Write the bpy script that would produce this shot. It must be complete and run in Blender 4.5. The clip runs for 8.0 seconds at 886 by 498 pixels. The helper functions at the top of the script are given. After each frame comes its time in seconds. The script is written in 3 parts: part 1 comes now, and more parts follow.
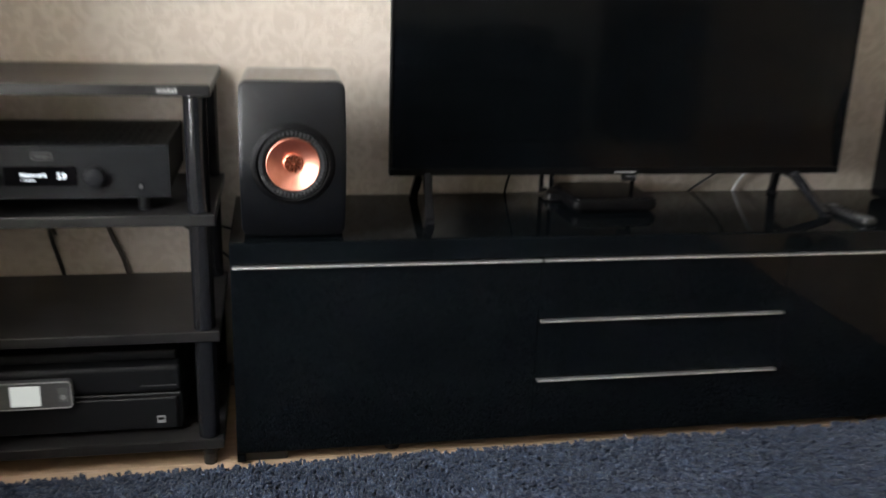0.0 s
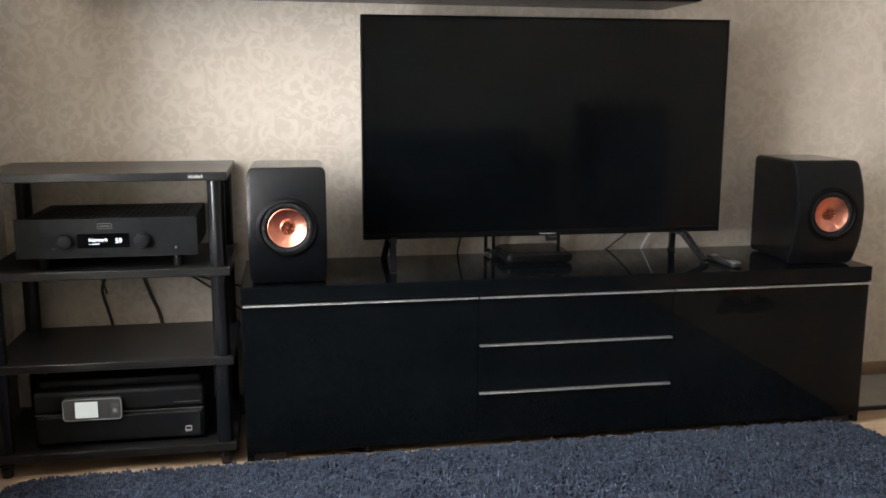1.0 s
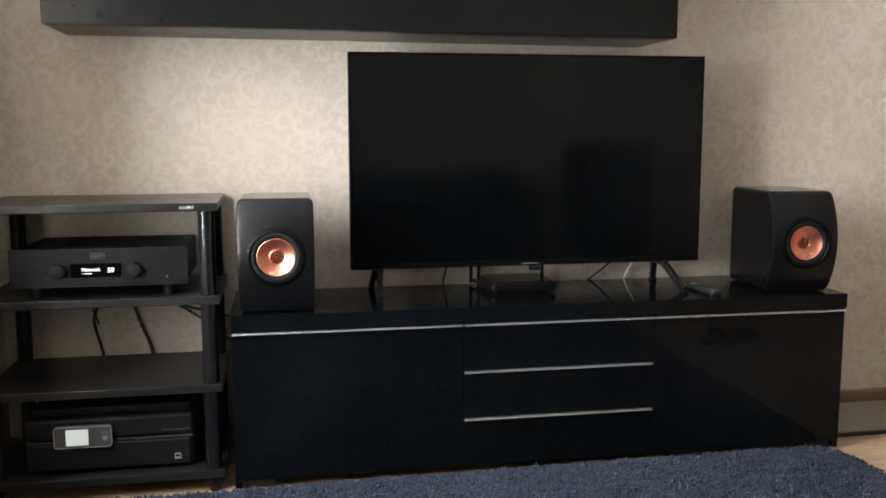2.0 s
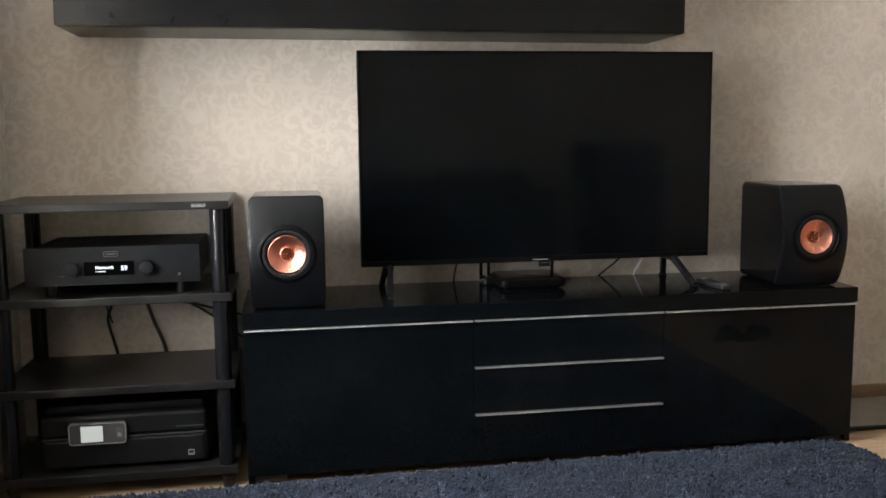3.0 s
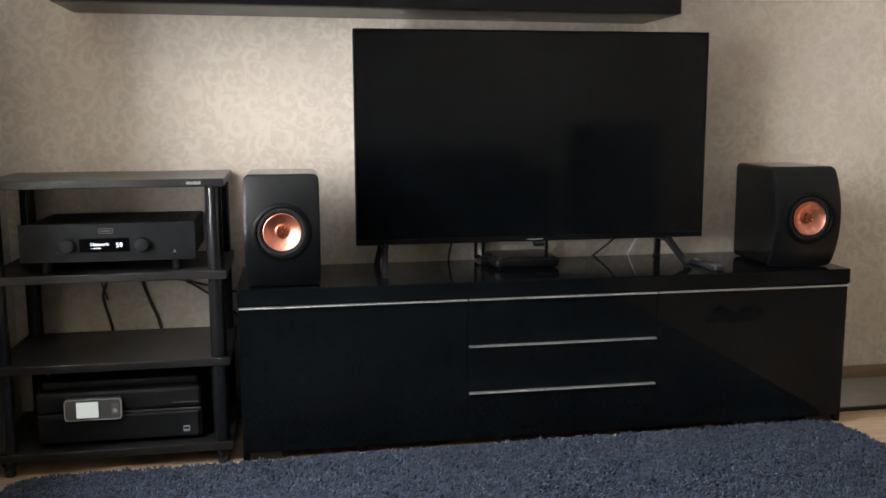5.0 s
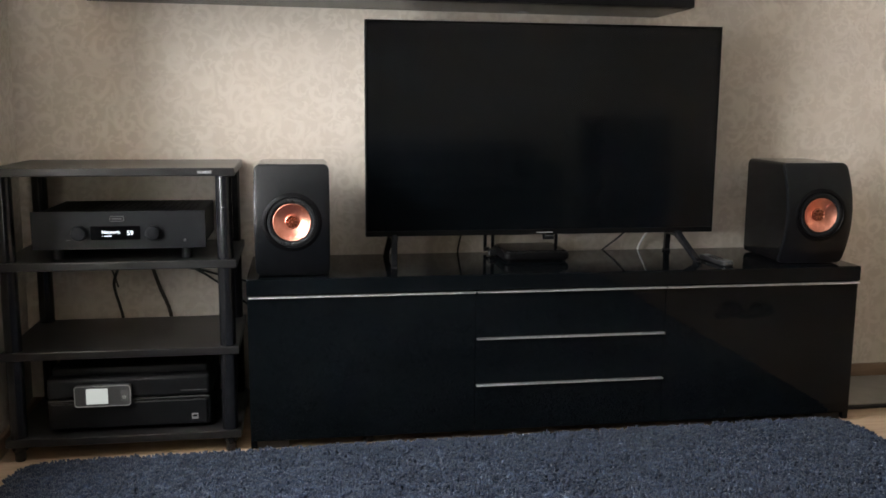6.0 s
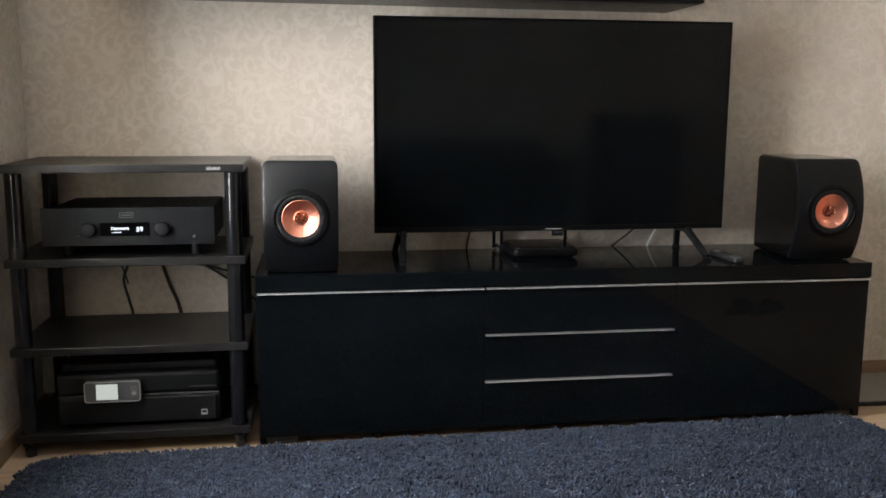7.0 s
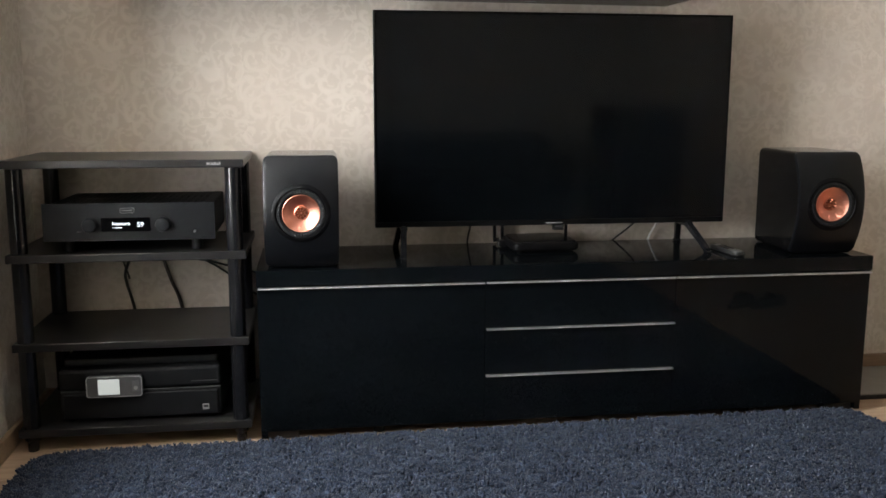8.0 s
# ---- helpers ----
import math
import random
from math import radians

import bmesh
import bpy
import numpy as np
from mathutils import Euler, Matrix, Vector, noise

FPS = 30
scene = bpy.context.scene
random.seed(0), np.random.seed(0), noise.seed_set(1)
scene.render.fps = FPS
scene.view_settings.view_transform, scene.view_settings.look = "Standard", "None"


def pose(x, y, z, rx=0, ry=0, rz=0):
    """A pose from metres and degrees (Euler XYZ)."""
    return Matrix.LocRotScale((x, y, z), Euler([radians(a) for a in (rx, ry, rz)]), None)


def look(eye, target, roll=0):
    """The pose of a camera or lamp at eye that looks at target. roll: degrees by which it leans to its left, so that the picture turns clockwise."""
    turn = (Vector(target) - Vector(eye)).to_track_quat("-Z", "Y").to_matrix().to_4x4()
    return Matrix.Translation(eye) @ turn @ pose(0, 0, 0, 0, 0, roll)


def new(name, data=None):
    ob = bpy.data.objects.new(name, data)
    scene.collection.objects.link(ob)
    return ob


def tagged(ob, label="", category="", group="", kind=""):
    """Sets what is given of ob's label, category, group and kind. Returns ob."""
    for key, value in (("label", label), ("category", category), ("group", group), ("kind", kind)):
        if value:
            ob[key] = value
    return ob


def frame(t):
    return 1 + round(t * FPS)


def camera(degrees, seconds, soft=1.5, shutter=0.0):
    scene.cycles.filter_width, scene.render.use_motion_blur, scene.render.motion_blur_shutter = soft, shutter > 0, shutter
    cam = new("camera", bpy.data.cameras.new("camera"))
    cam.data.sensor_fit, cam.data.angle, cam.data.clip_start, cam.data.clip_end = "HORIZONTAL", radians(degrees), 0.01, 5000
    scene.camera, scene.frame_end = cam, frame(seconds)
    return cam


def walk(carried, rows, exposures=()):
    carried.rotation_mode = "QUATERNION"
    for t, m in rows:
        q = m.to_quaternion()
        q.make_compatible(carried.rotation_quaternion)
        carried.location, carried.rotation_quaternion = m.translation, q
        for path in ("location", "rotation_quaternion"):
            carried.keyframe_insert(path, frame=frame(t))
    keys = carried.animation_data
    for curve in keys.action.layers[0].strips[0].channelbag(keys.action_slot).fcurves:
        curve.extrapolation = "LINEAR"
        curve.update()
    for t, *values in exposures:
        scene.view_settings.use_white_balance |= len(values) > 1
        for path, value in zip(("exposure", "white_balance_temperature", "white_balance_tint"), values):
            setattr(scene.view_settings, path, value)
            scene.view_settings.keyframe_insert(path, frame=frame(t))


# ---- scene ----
cam = camera(52.0, 8.0, soft=1.6, shutter=0.5)
PATH = [
    (0, (0.088, -1.72, 0.992), (0.451, 0.162, 0.418), 1.9),
    (0.2, (0.105, -1.92, 1.014), (0.45, -0.016, 0.509), 1.3),
    (0.3, (0.113, -1.967, 1.014), (0.459, -0.06, 0.52), 1.2),
    (0.5, (0.113, -2.099, 1.026), (0.473, -0.188, 0.559), 1.7),
    (0.7, (0.102, -2.227, 1.026), (0.462, -0.298, 0.636), 1.4),
    (0.9, (0.121, -2.318, 1.002), (0.46, -0.379, 0.649), 0.4),
    (1, (0.121, -2.346, 0.997), (0.46, -0.406, 0.649), 0.1),
    (1.2, (0.115, -2.4, 0.983), (0.454, -0.458, 0.645), -0.4),
    (1.5, (0.117, -2.42, 0.974), (0.447, -0.471, 0.666), -0.3),
    (1.7, (0.121, -2.416, 0.969), (0.465, -0.467, 0.683), -0.2),
    (2, (0.129, -2.415, 0.972), (0.487, -0.464, 0.715), -0.1),
    (2.2, (0.134, -2.421, 0.962), (0.484, -0.467, 0.718), -0.2),
    (3.3, (0.134, -2.434, 0.95), (0.463, -0.477, 0.701), -0.7),
    (3.5, (0.138, -2.434, 0.951), (0.467, -0.478, 0.696), -0.7),
    (4, (0.135, -2.432, 0.955), (0.479, -0.482, 0.673), -0.4),
    (4.5, (0.135, -2.44, 0.952), (0.48, -0.491, 0.665), -0.5),
    (4.7, (0.132, -2.44, 0.95), (0.478, -0.491, 0.662), -0.4),
    (5.8, (0.144, -2.446, 0.953), (0.461, -0.495, 0.646), 0.3),
    (6, (0.138, -2.445, 0.952), (0.454, -0.494, 0.642), 0.4),
    (6.5, (0.146, -2.447, 0.949), (0.444, -0.494, 0.634), 0.3),
    (7, (0.142, -2.444, 0.949), (0.436, -0.491, 0.633), 0.3),
    (7.5, (0.143, -2.445, 0.947), (0.435, -0.492, 0.629), 0.2),
    (8, (0.149, -2.447, 0.949), (0.436, -0.495, 0.621), 0.1),
]
walk(cam, [(t, look(eye, target, roll)) for t, eye, target, roll in PATH],
     [(0, 0.05), (0.5, 0.15), (1.0, 0.2), (1.5, -0.08), (2.0, 0.18), (2.6, 0.08), (3.5, -0.05), (4.0, 0.06), (4.5, 0.09), (6.0, 0.0), (8.0, 0.0)])

# ---------------------------------------------------------------- light
world = bpy.data.worlds.new("sky")
scene.world = world
world.use_nodes = True
wn = world.node_tree
sky = wn.nodes.new("ShaderNodeTexSky")
sky.sky_type, sky.sun_disc = "NISHITA", False
sky.sun_elevation, sky.sun_rotation = radians(35), radians(60)
wn.nodes["Background"].inputs["Strength"].default_value = 0.12
wn.links.new(sky.outputs[0], wn.nodes["Background"].inputs["Color"])

WALL_N, WALL_W, WALL_E, WALL_S, CEIL = 0.41, -0.674, 4.2, -4.0, 2.6
WIN = (-1.35, -0.42, 0.50, 2.42)        # window opening in the west wall: y0, y1, z0, z1

area = bpy.data.lights.new("window_daylight", "AREA")
area.shape, area.size, area.size_y = "RECTANGLE", WIN[1] - WIN[0] - 0.08, WIN[3] - WIN[2] - 0.08
area.energy, area.color = 86.0, (0.945, 0.970, 1.0)
lamp = new("window_daylight", area)
lamp.matrix_world = look((WALL_W - 0.38, (WIN[0] + WIN[1]) / 2, (WIN[2] + WIN[3]) / 2), (2.0, (WIN[0] + WIN[1]) / 2, (WIN[2] + WIN[3]) / 2))

# ---------------------------------------------------------------- materials


def mat(name, color, rough=0.5, metal=0.0, spec=0.5, coat=0.0):
    m = bpy.data.materials.new(name)
    m.use_nodes = True
    b = m.node_tree.nodes["Principled BSDF"]
    b.inputs["Base Color"].default_value = (*color, 1)
    b.inputs["Roughness"].default_value = rough
    b.inputs["Metallic"].default_value = metal
    b.inputs["Specular IOR Level"].default_value = spec
    b.inputs["Coat Weight"].default_value = coat
    b.inputs["Coat Roughness"].default_value = 0.03
    return m


def node(m, kind, **values):
    n = m.node_tree.nodes.new(kind)
    for key, value in values.items():
        n.inputs[key].default_value = value
    return n


def link(m, a, b):
    m.node_tree.links.new(a, b)


def math_node(m, op, a, b=None, c=None):
    n = m.node_tree.nodes.new("ShaderNodeMath")
    n.operation = op
    for i, v in enumerate((a, b, c)):
        if v is None:
            continue
        if isinstance(v, (int, float)):
            n.inputs[i].default_value = v
        else:
            link(m, v, n.inputs[i])
    return n.outputs[0]


def ramp(m, value, stops):
    n = m.node_tree.nodes.new("ShaderNodeValToRGB")
    while len(n.color_ramp.elements) < len(stops):
        n.color_ramp.elements.new(0.5)
    for e, (p, c) in zip(n.color_ramp.elements, stops):
        e.position, e.color = p, (*c, 1)
    link(m, value, n.inputs[0])
    return n.outputs[0]


def coords(m, scale=(1, 1, 1)):
    geo = m.node_tree.nodes.new("ShaderNodeNewGeometry")
    mp = m.node_tree.nodes.new("ShaderNodeMapping")
    mp.inputs["Scale"].default_value = scale
    link(m, geo.outputs["Position"], mp.inputs[0])
    return mp.outputs[0]


def noise_tex(m, vec, scale, detail=3.0, rough=0.5):
    n = node(m, "ShaderNodeTexNoise", Scale=scale, Detail=detail, Roughness=rough)
    link(m, vec, n.inputs["Vector"])
    return n


def bump(m, height, strength, distance):
    n = node(m, "ShaderNodeBump", Strength=strength, Distance=distance)
    link(m, height, n.inputs["Height"])
    link(m, n.outputs[0], m.node_tree.nodes["Principled BSDF"].inputs["Normal"])


def bsdf(m):
    return m.node_tree.nodes["Principled BSDF"].inputs


def grained(name, dark, light, scale, rough=(0.4, 0.6), stretch=(1, 1, 1), spec=0.5, relief=0.0):
    """A surface that varies at two scales in colour and gloss."""
    m = mat(name, dark, rough[0], spec=spec)
    v = coords(m, stretch)
    fine = noise_tex(m, v, scale, 5, 0.6)
    big = noise_tex(m, v, scale * 0.11, 3)
    mix = math_node(m, "MULTIPLY_ADD", fine.outputs[0], 0.6, math_node(m, "MULTIPLY", big.outputs[0], 0.4))
    link(m, ramp(m, mix, [(0.32, dark), (0.68, light)]), bsdf(m)["Base Color"])
    rr = math_node(m, "MULTIPLY_ADD", big.outputs[0], rough[1] - rough[0], rough[0])
    link(m, rr, bsdf(m)["Roughness"])
    if relief:
        bump(m, fine.outputs[0], 0.5, relief)
    return m


def wallpaper(name, flat, base, line):
    """Beige paper with a pale scroll-and-leaf damask; flat: the two axes of the wall."""
    m = mat(name, base, 0.62, spec=0.35)
    v = coords(m)
    # slight wandering so that no scroll is like the next
    wob = noise_tex(m, v, 9.0, 3)
    add = m.node_tree.nodes.new("ShaderNodeVectorMath")
    add.operation = "MULTIPLY_ADD"
    link(m, wob.outputs["Color"], add.inputs[0])
    add.inputs[1].default_value = (0.055, 0.055, 0.055)
    link(m, v, add.inputs[2])
    sep = m.node_tree.nodes.new("ShaderNodeSeparateXYZ")
    link(m, add.outputs[0], sep.inputs[0])
    axis = {"x": sep.outputs[0], "y": sep.outputs[1], "z": sep.outputs[2]}
    com = m.node_tree.nodes.new("ShaderNodeCombineXYZ")
    link(m, axis[flat[0]], com.inputs[0])
    link(m, axis[flat[1]], com.inputs[1])

    def scrolls(scale, turns, tight, radius, width):
        vor = m.node_tree.nodes.new("ShaderNodeTexVoronoi")
        vor.voronoi_dimensions = "2D"
        vor.inputs["Scale"].default_value = scale
        vor.inputs["Randomness"].default_value = 0.75
        link(m, com.outputs[0], vor.inputs["Vector"])
        sub = m.node_tree.nodes.new("ShaderNodeVectorMath")
        sub.operation = "SUBTRACT"
        link(m, com.outputs[0], sub.inputs[0])
        link(m, vor.outputs["Position"], sub.inputs[1])
        s = m.node_tree.nodes.new("ShaderNodeSeparateXYZ")
        link(m, sub.outputs[0], s.inputs[0])
        ang = math_node(m, "ARCTAN2", s.outputs[1], s.outputs[0])
        hue = m.node_tree.nodes.new("ShaderNodeSeparateColor")
        link(m, vor.outputs["Color"], hue.inputs[0])
        hand = math_node(m, "SIGN", math_node(m, "SUBTRACT", hue.outputs[0], 0.5))
        ang = math_node(m, "MULTIPLY", ang, hand)
        r = vor.outputs["Distance"]
        phase = math_node(m, "ADD", math_node(m, "MULTIPLY", ang, turns), math_node(m, "MULTIPLY", r, tight))
        phase = math_node(m, "ADD", phase, math_node(m, "MULTIPLY", hue.outputs[1], 6.28))
        wave = math_node(m, "SINE", phase)
        ridge = node(m, "ShaderNodeMapRange")
        ridge.interpolation_type = "SMOOTHSTEP"
        link(m, wave, ridge.inputs[0])
        ridge.inputs[1].default_value, ridge.inputs[2].default_value = 1 - width, 1.0
        fade = node(m, "ShaderNodeMapRange")
        fade.interpolation_type = "SMOOTHSTEP"
        link(m, r, fade.inputs[0])
        fade.inputs[1].default_value, fade.inputs[2].default_value = radius, radius * 0.6
        return math_node(m, "MULTIPLY", ridge.outputs[0], fade.outputs[0])

    big = scrolls(14.0, 1.0, 8.0, 0.80, 0.8)
    leaf = scrolls(27.0, 2.0, 5.0, 0.60, 0.95)
    stem_n = noise_tex(m, com.outputs[0], 10.5, 1)
    stem = math_node(m, "ABSOLUTE", math_node(m, "SUBTRACT", stem_n.outputs[0], 0.5))
    st = node(m, "ShaderNodeMapRange")
    st.interpolation_type = "SMOOTHSTEP"
    link(m, stem, st.inputs[0])
    st.inputs[1].default_value, st.inputs[2].default_value = 0.05, 0.0
    pat = math_node(m, "MAXIMUM", big, math_node(m, "MULTIPLY", leaf, 0.8))
    pat = math_node(m, "MAXIMUM", pat, math_node(m, "MULTIPLY", st.outputs[0], 0.8))
    worn = noise_tex(m, v, 5.0, 3)
    pat = math_node(m, "MULTIPLY", pat, math_node(m, "MULTIPLY_ADD", worn.outputs[0], 1.5, 0.05))
    weave = noise_tex(m, coords(m, (1, 1, 0.25)), 420, 2)
    tone = math_node(m, "ADD", math_node(m, "MULTIPLY", pat, 0.85), math_node(m, "MULTIPLY", weave.outputs[0], 0.16))
    link(m, ramp(m, tone, [(0.0, base), (0.95, line)]), bsdf(m)["Base Color"])
    link(m, math_node(m, "MULTIPLY_ADD", pat, -0.22, 0.6), bsdf(m)["Roughness"])
    bump(m, math_node(m, "ADD", math_node(m, "MULTIPLY", pat, 1.0), math_node(m, "MULTIPLY", weave.outputs[0], 0.3)), 0.25, 0.0006)
    return m


def wood(name, dark, light, along="x", rough=0.45):
    m = mat(name, dark, rough)
    st = {"x": (1.2, 14, 14), "y": (14, 1.2, 14), "z": (14, 14, 1.2)}[along]
    v = coords(m, st)
    info = m.node_tree.nodes.new("ShaderNodeObjectInfo")
    n = noise_tex(m, v, 4.0, 6, 0.65)
    f = noise_tex(m, v, 22.0, 3)
    t = math_node(m, "ADD", math_node(m, "MULTIPLY", n.outputs[0], 0.7), math_node(m, "MULTIPLY", f.outputs[0], 0.2))
    t = math_node(m, "ADD", t, math_node(m, "MULTIPLY", info.outputs["Random"], 0.12))
    link(m, ramp(m, t, [(0.35, dark), (0.7, light)]), bsdf(m)["Base Color"])
    bump(m, f.outputs[0], 0.2, 0.0004)
    return m


def gloss_black(name, color, rough, smear):
    """Lacquer with faint dust and finger smears in its gloss."""
    m = mat(name, color, rough, spec=0.5)
    v = coords(m)
    a = noise_tex(m, v, 9.0, 4, 0.6)
    d = noise_tex(m, v, 260.0, 2)
    link(m, math_node(m, "MULTIPLY_ADD", a.outputs[0], smear, rough - smear * 0.4), bsdf(m)["Roughness"])
    t = math_node(m, "ADD", math_node(m, "MULTIPLY", a.outputs[0], 0.5), math_node(m, "MULTIPLY", d.outputs[0], 0.5))
    link(m, ramp(m, t, [(0.45, color), (0.8, tuple(c * 1.35 + 0.0002 for c in color))]), bsdf(m)["Base Color"])
    return m


def glow(name, color, strength):
    m = mat(name, (0.02, 0.02, 0.02), 0.3)
    bsdf(m)["Emission Color"].default_value = (*color, 1)
    bsdf(m)["Emission Strength"].default_value = strength
    return m


PAPER_N = wallpaper("wallpaper_north", "xz", (0.59, 0.52, 0.437), (0.70, 0.632, 0.545))
PAPER_W = wallpaper("wallpaper_west", "yz", (0.59, 0.52, 0.437), (0.70, 0.632, 0.545))
PLAIN = grained("plain_wall", (0.67, 0.605, 0.52), (0.73, 0.665, 0.57), 60, (0.6, 0.75))
CEILING = grained("ceiling_paint", (0.74, 0.73, 0.71), (0.80, 0.79, 0.77), 40, (0.7, 0.85))
PLANK = wood("oak_laminate", (0.37, 0.245, 0.15), (0.57, 0.405, 0.27), "x", 0.42)
SKIRT = wood("skirting_wood", (0.22, 0.14, 0.085), (0.34, 0.225, 0.14), "x", 0.45)
LACQUER = gloss_black("black_lacquer", (0.0026, 0.0036, 0.0043), 0.045, 0.02)
bsdf(LACQUER)["Specular IOR Level"].default_value = 0.17
LACQUER_SATIN = gloss_black("black_satin_lacquer", (0.003, 0.0032, 0.0035), 0.26, 0.05)
bsdf(LACQUER_SATIN)["Specular IOR Level"].default_value = 0.3
CARCASS = grained("black_carcass", (0.008, 0.008, 0.009), (0.015, 0.015, 0.016), 90, (0.35, 0.5))
ALU = grained("brushed_aluminium", (0.80, 0.80, 0.81), (0.91, 0.91, 0.92), 300, (0.34, 0.46), (0.05, 1, 1))
bsdf(ALU)["Metallic"].default_value = 1.0
BLACK_ASH = grained("black_ash_veneer", (0.0105, 0.010, 0.0102), (0.021, 0.0198, 0.0198), 60, (0.27, 0.35), (0.12, 1, 1), spec=0.34, relief=0.0002)
POST = gloss_black("black_post_lacquer", (0.009, 0.0092, 0.0105), 0.16, 0.03)
SATIN = grained("satin_black_metal", (0.0058, 0.0062, 0.0071), (0.009, 0.0096, 0.0108), 500, (0.42, 0.52), spec=0.15, relief=0.0001)
BAFFLE = grained("matt_black_baffle", (0.0026, 0.0029, 0.0036), (0.0044, 0.0048, 0.0058), 700, (0.31, 0.38), spec=0.30, relief=0.00008)
CABINET = gloss_black("black_cabinet_lacquer", (0.003, 0.003, 0.0033), 0.11, 0.03)
bsdf(CABINET)["Specular IOR Level"].default_value = 0.24
MATT = grained("matt_black_rubber", (0.004, 0.004, 0.0045), (0.008, 0.008, 0.0085), 300, (0.6, 0.75), spec=0.25)
DARK_TRIM = grained("black_trim_plastic", (0.0014, 0.0014, 0.0016), (0.0024, 0.0024, 0.0027), 300, (0.42, 0.52), spec=0.12)
RUBBER = grained("black_rubber", (0.005, 0.005, 0.0055), (0.010, 0.010, 0.0105), 200, (0.5, 0.65))
PLASTIC = grained("black_plastic", (0.003, 0.003, 0.0034), (0.006, 0.006, 0.0065), 240, (0.34, 0.48), spec=0.26)
PRINTER = grained("printer_black_plastic", (0.005, 0.0053, 0.006), (0.0085, 0.0088, 0.0098), 320, (0.36, 0.5), spec=0.32, relief=0.0001)
SCREEN = gloss_black("tv_screen", (0.0015, 0.0021, 0.0026), 0.075, 0.008)
bsdf(SCREEN)["Specular IOR Level"].default_value = 0.25
COPPER = grained("copper_cone", (0.77, 0.30, 0.20), (0.87, 0.39, 0.285), 120, (0.30, 0.40))
bsdf(COPPER)["Metallic"].default_value = 1.0
COPPER_DARK = mat("dark_copper", (0.36, 0.12, 0.065), 0.35, 1.0)
GREY_PLASTIC = grained("grey_panel_plastic", (0.06, 0.06, 0.06), (0.085, 0.085, 0.085), 200, (0.3, 0.4))
REMOTE_GREY = grained("dark_grey_plastic", (0.013, 0.013, 0.013), (0.022, 0.022, 0.022), 200, (0.25, 0.35))
PALE_GREY = grained("pale_grey_plastic", (0.10, 0.10, 0.10), (0.13, 0.13, 0.13), 200, (0.3, 0.4))
SILVER = mat("silver_trim", (0.55, 0.55, 0.54), 0.35, 1.0)
BADGE = grained("silver_badge", (0.28, 0.275, 0.27), (0.36, 0.355, 0.345), 200, (0.35, 0.5))
CABLE = grained("black_cable_sheath", (0.012, 0.011, 0.011), (0.022, 0.02, 0.02), 200, (0.4, 0.55))
CABLE_BROWN = grained("brown_cable_sheath", (0.045, 0.035, 0.028), (0.07, 0.055, 0.045), 200, (0.45, 0.6))
CABLE_WHITE = grained("white_cable_sheath", (0.80, 0.80, 0.79), (0.88, 0.88, 0.87), 200, (0.4, 0.5))
GREY_BOARD = grained("grey_board", (0.20, 0.19, 0.165), (0.29, 0.275, 0.24), 18, (0.22, 0.38))
SOFA = grained("dark_sofa_cloth", (0.005, 0.0053, 0.006), (0.010, 0.0105, 0.012), 150, (0.8, 0.95), relief=0.0008)
SOFA_WOOD = grained("dark_stained_wood", (0.004, 0.0035, 0.003), (0.009, 0.008, 0.007), 60, (0.5, 0.7), (1, 1, 0.1))
WHITE_PAINT = grained("white_window_paint", (0.74, 0.74, 0.72), (0.82, 0.82, 0.80), 50, (0.35, 0.5))
LCD = glow("printer_lcd", (0.88, 0.92, 0.87), 0.58)
OLED = glow("oled_text", (0.85, 0.93, 1.0), 1.6)
DISPLAY = mat("display_glass", (0.002, 0.002, 0.0025), 0.05, spec=0.12)
GLASS = mat("window_glass", (1, 1, 1), 0.0)
bsdf(GLASS)["Transmission Weight"].default_value = 1.0
bsdf(GLASS)["IOR"].default_value = 1.45

RUG = mat("rug_yarn", (0.09, 0.11, 0.17), 0.85, spec=0.2)
_geo = RUG.node_tree.nodes.new("ShaderNodeNewGeometry")
_v = coords(RUG)
_n = noise_tex(RUG, _v, 34.0, 4, 0.7)
_t = math_node(RUG, "ADD", math_node(RUG, "MULTIPLY", _geo.outputs["Random Per Island"], 0.2), math_node(RUG, "MULTIPLY_ADD", _n.outputs[0], 1.7, -0.46))
link(RUG, ramp(RUG, _t, [(0.1, (0.0115, 0.018, 0.035)), (0.55, (0.021, 0.031, 0.057)), (0.78, (0.046, 0.065, 0.108)), (1.0, (0.105, 0.140, 0.215))]), bsdf(RUG)["Base Color"])
bsdf(RUG)["Sheen Weight"].default_value = 0.15
RUG_BACK = grained("rug_backing", (0.018, 0.022, 0.036), (0.03, 0.037, 0.06), 180, (0.85, 0.95), relief=0.002)

# ---------------------------------------------------------------- mesh helpers


def link_mesh(name, bm, material, smooth=30):
    bmesh.ops.recalc_face_normals(bm, faces=bm.faces)
    for f in bm.faces:
        f.smooth = smooth > 0
    if smooth > 0:
        for e in bm.edges:
            if len(e.link_faces) == 2:
                turn, areas = e.calc_face_angle(0), sorted(f.calc_area() for f in e.link_faces)
                # broad flat faces keep their own normal beside a narrow rounded edge
                if turn > radians(smooth) or (turn > radians(5) and areas[1] > 8 * areas[0]):
                    e.smooth = False
    me = bpy.data.meshes.new(name)
    bm.to_mesh(me)
    bm.free()
    me.materials.append(material)
    return new(name, me)


def part(name, bm, material, parent, label="", smooth=30):
    ob = link_mesh(name, bm, material, smooth)
    ob.parent = parent
    return tagged(ob, label)


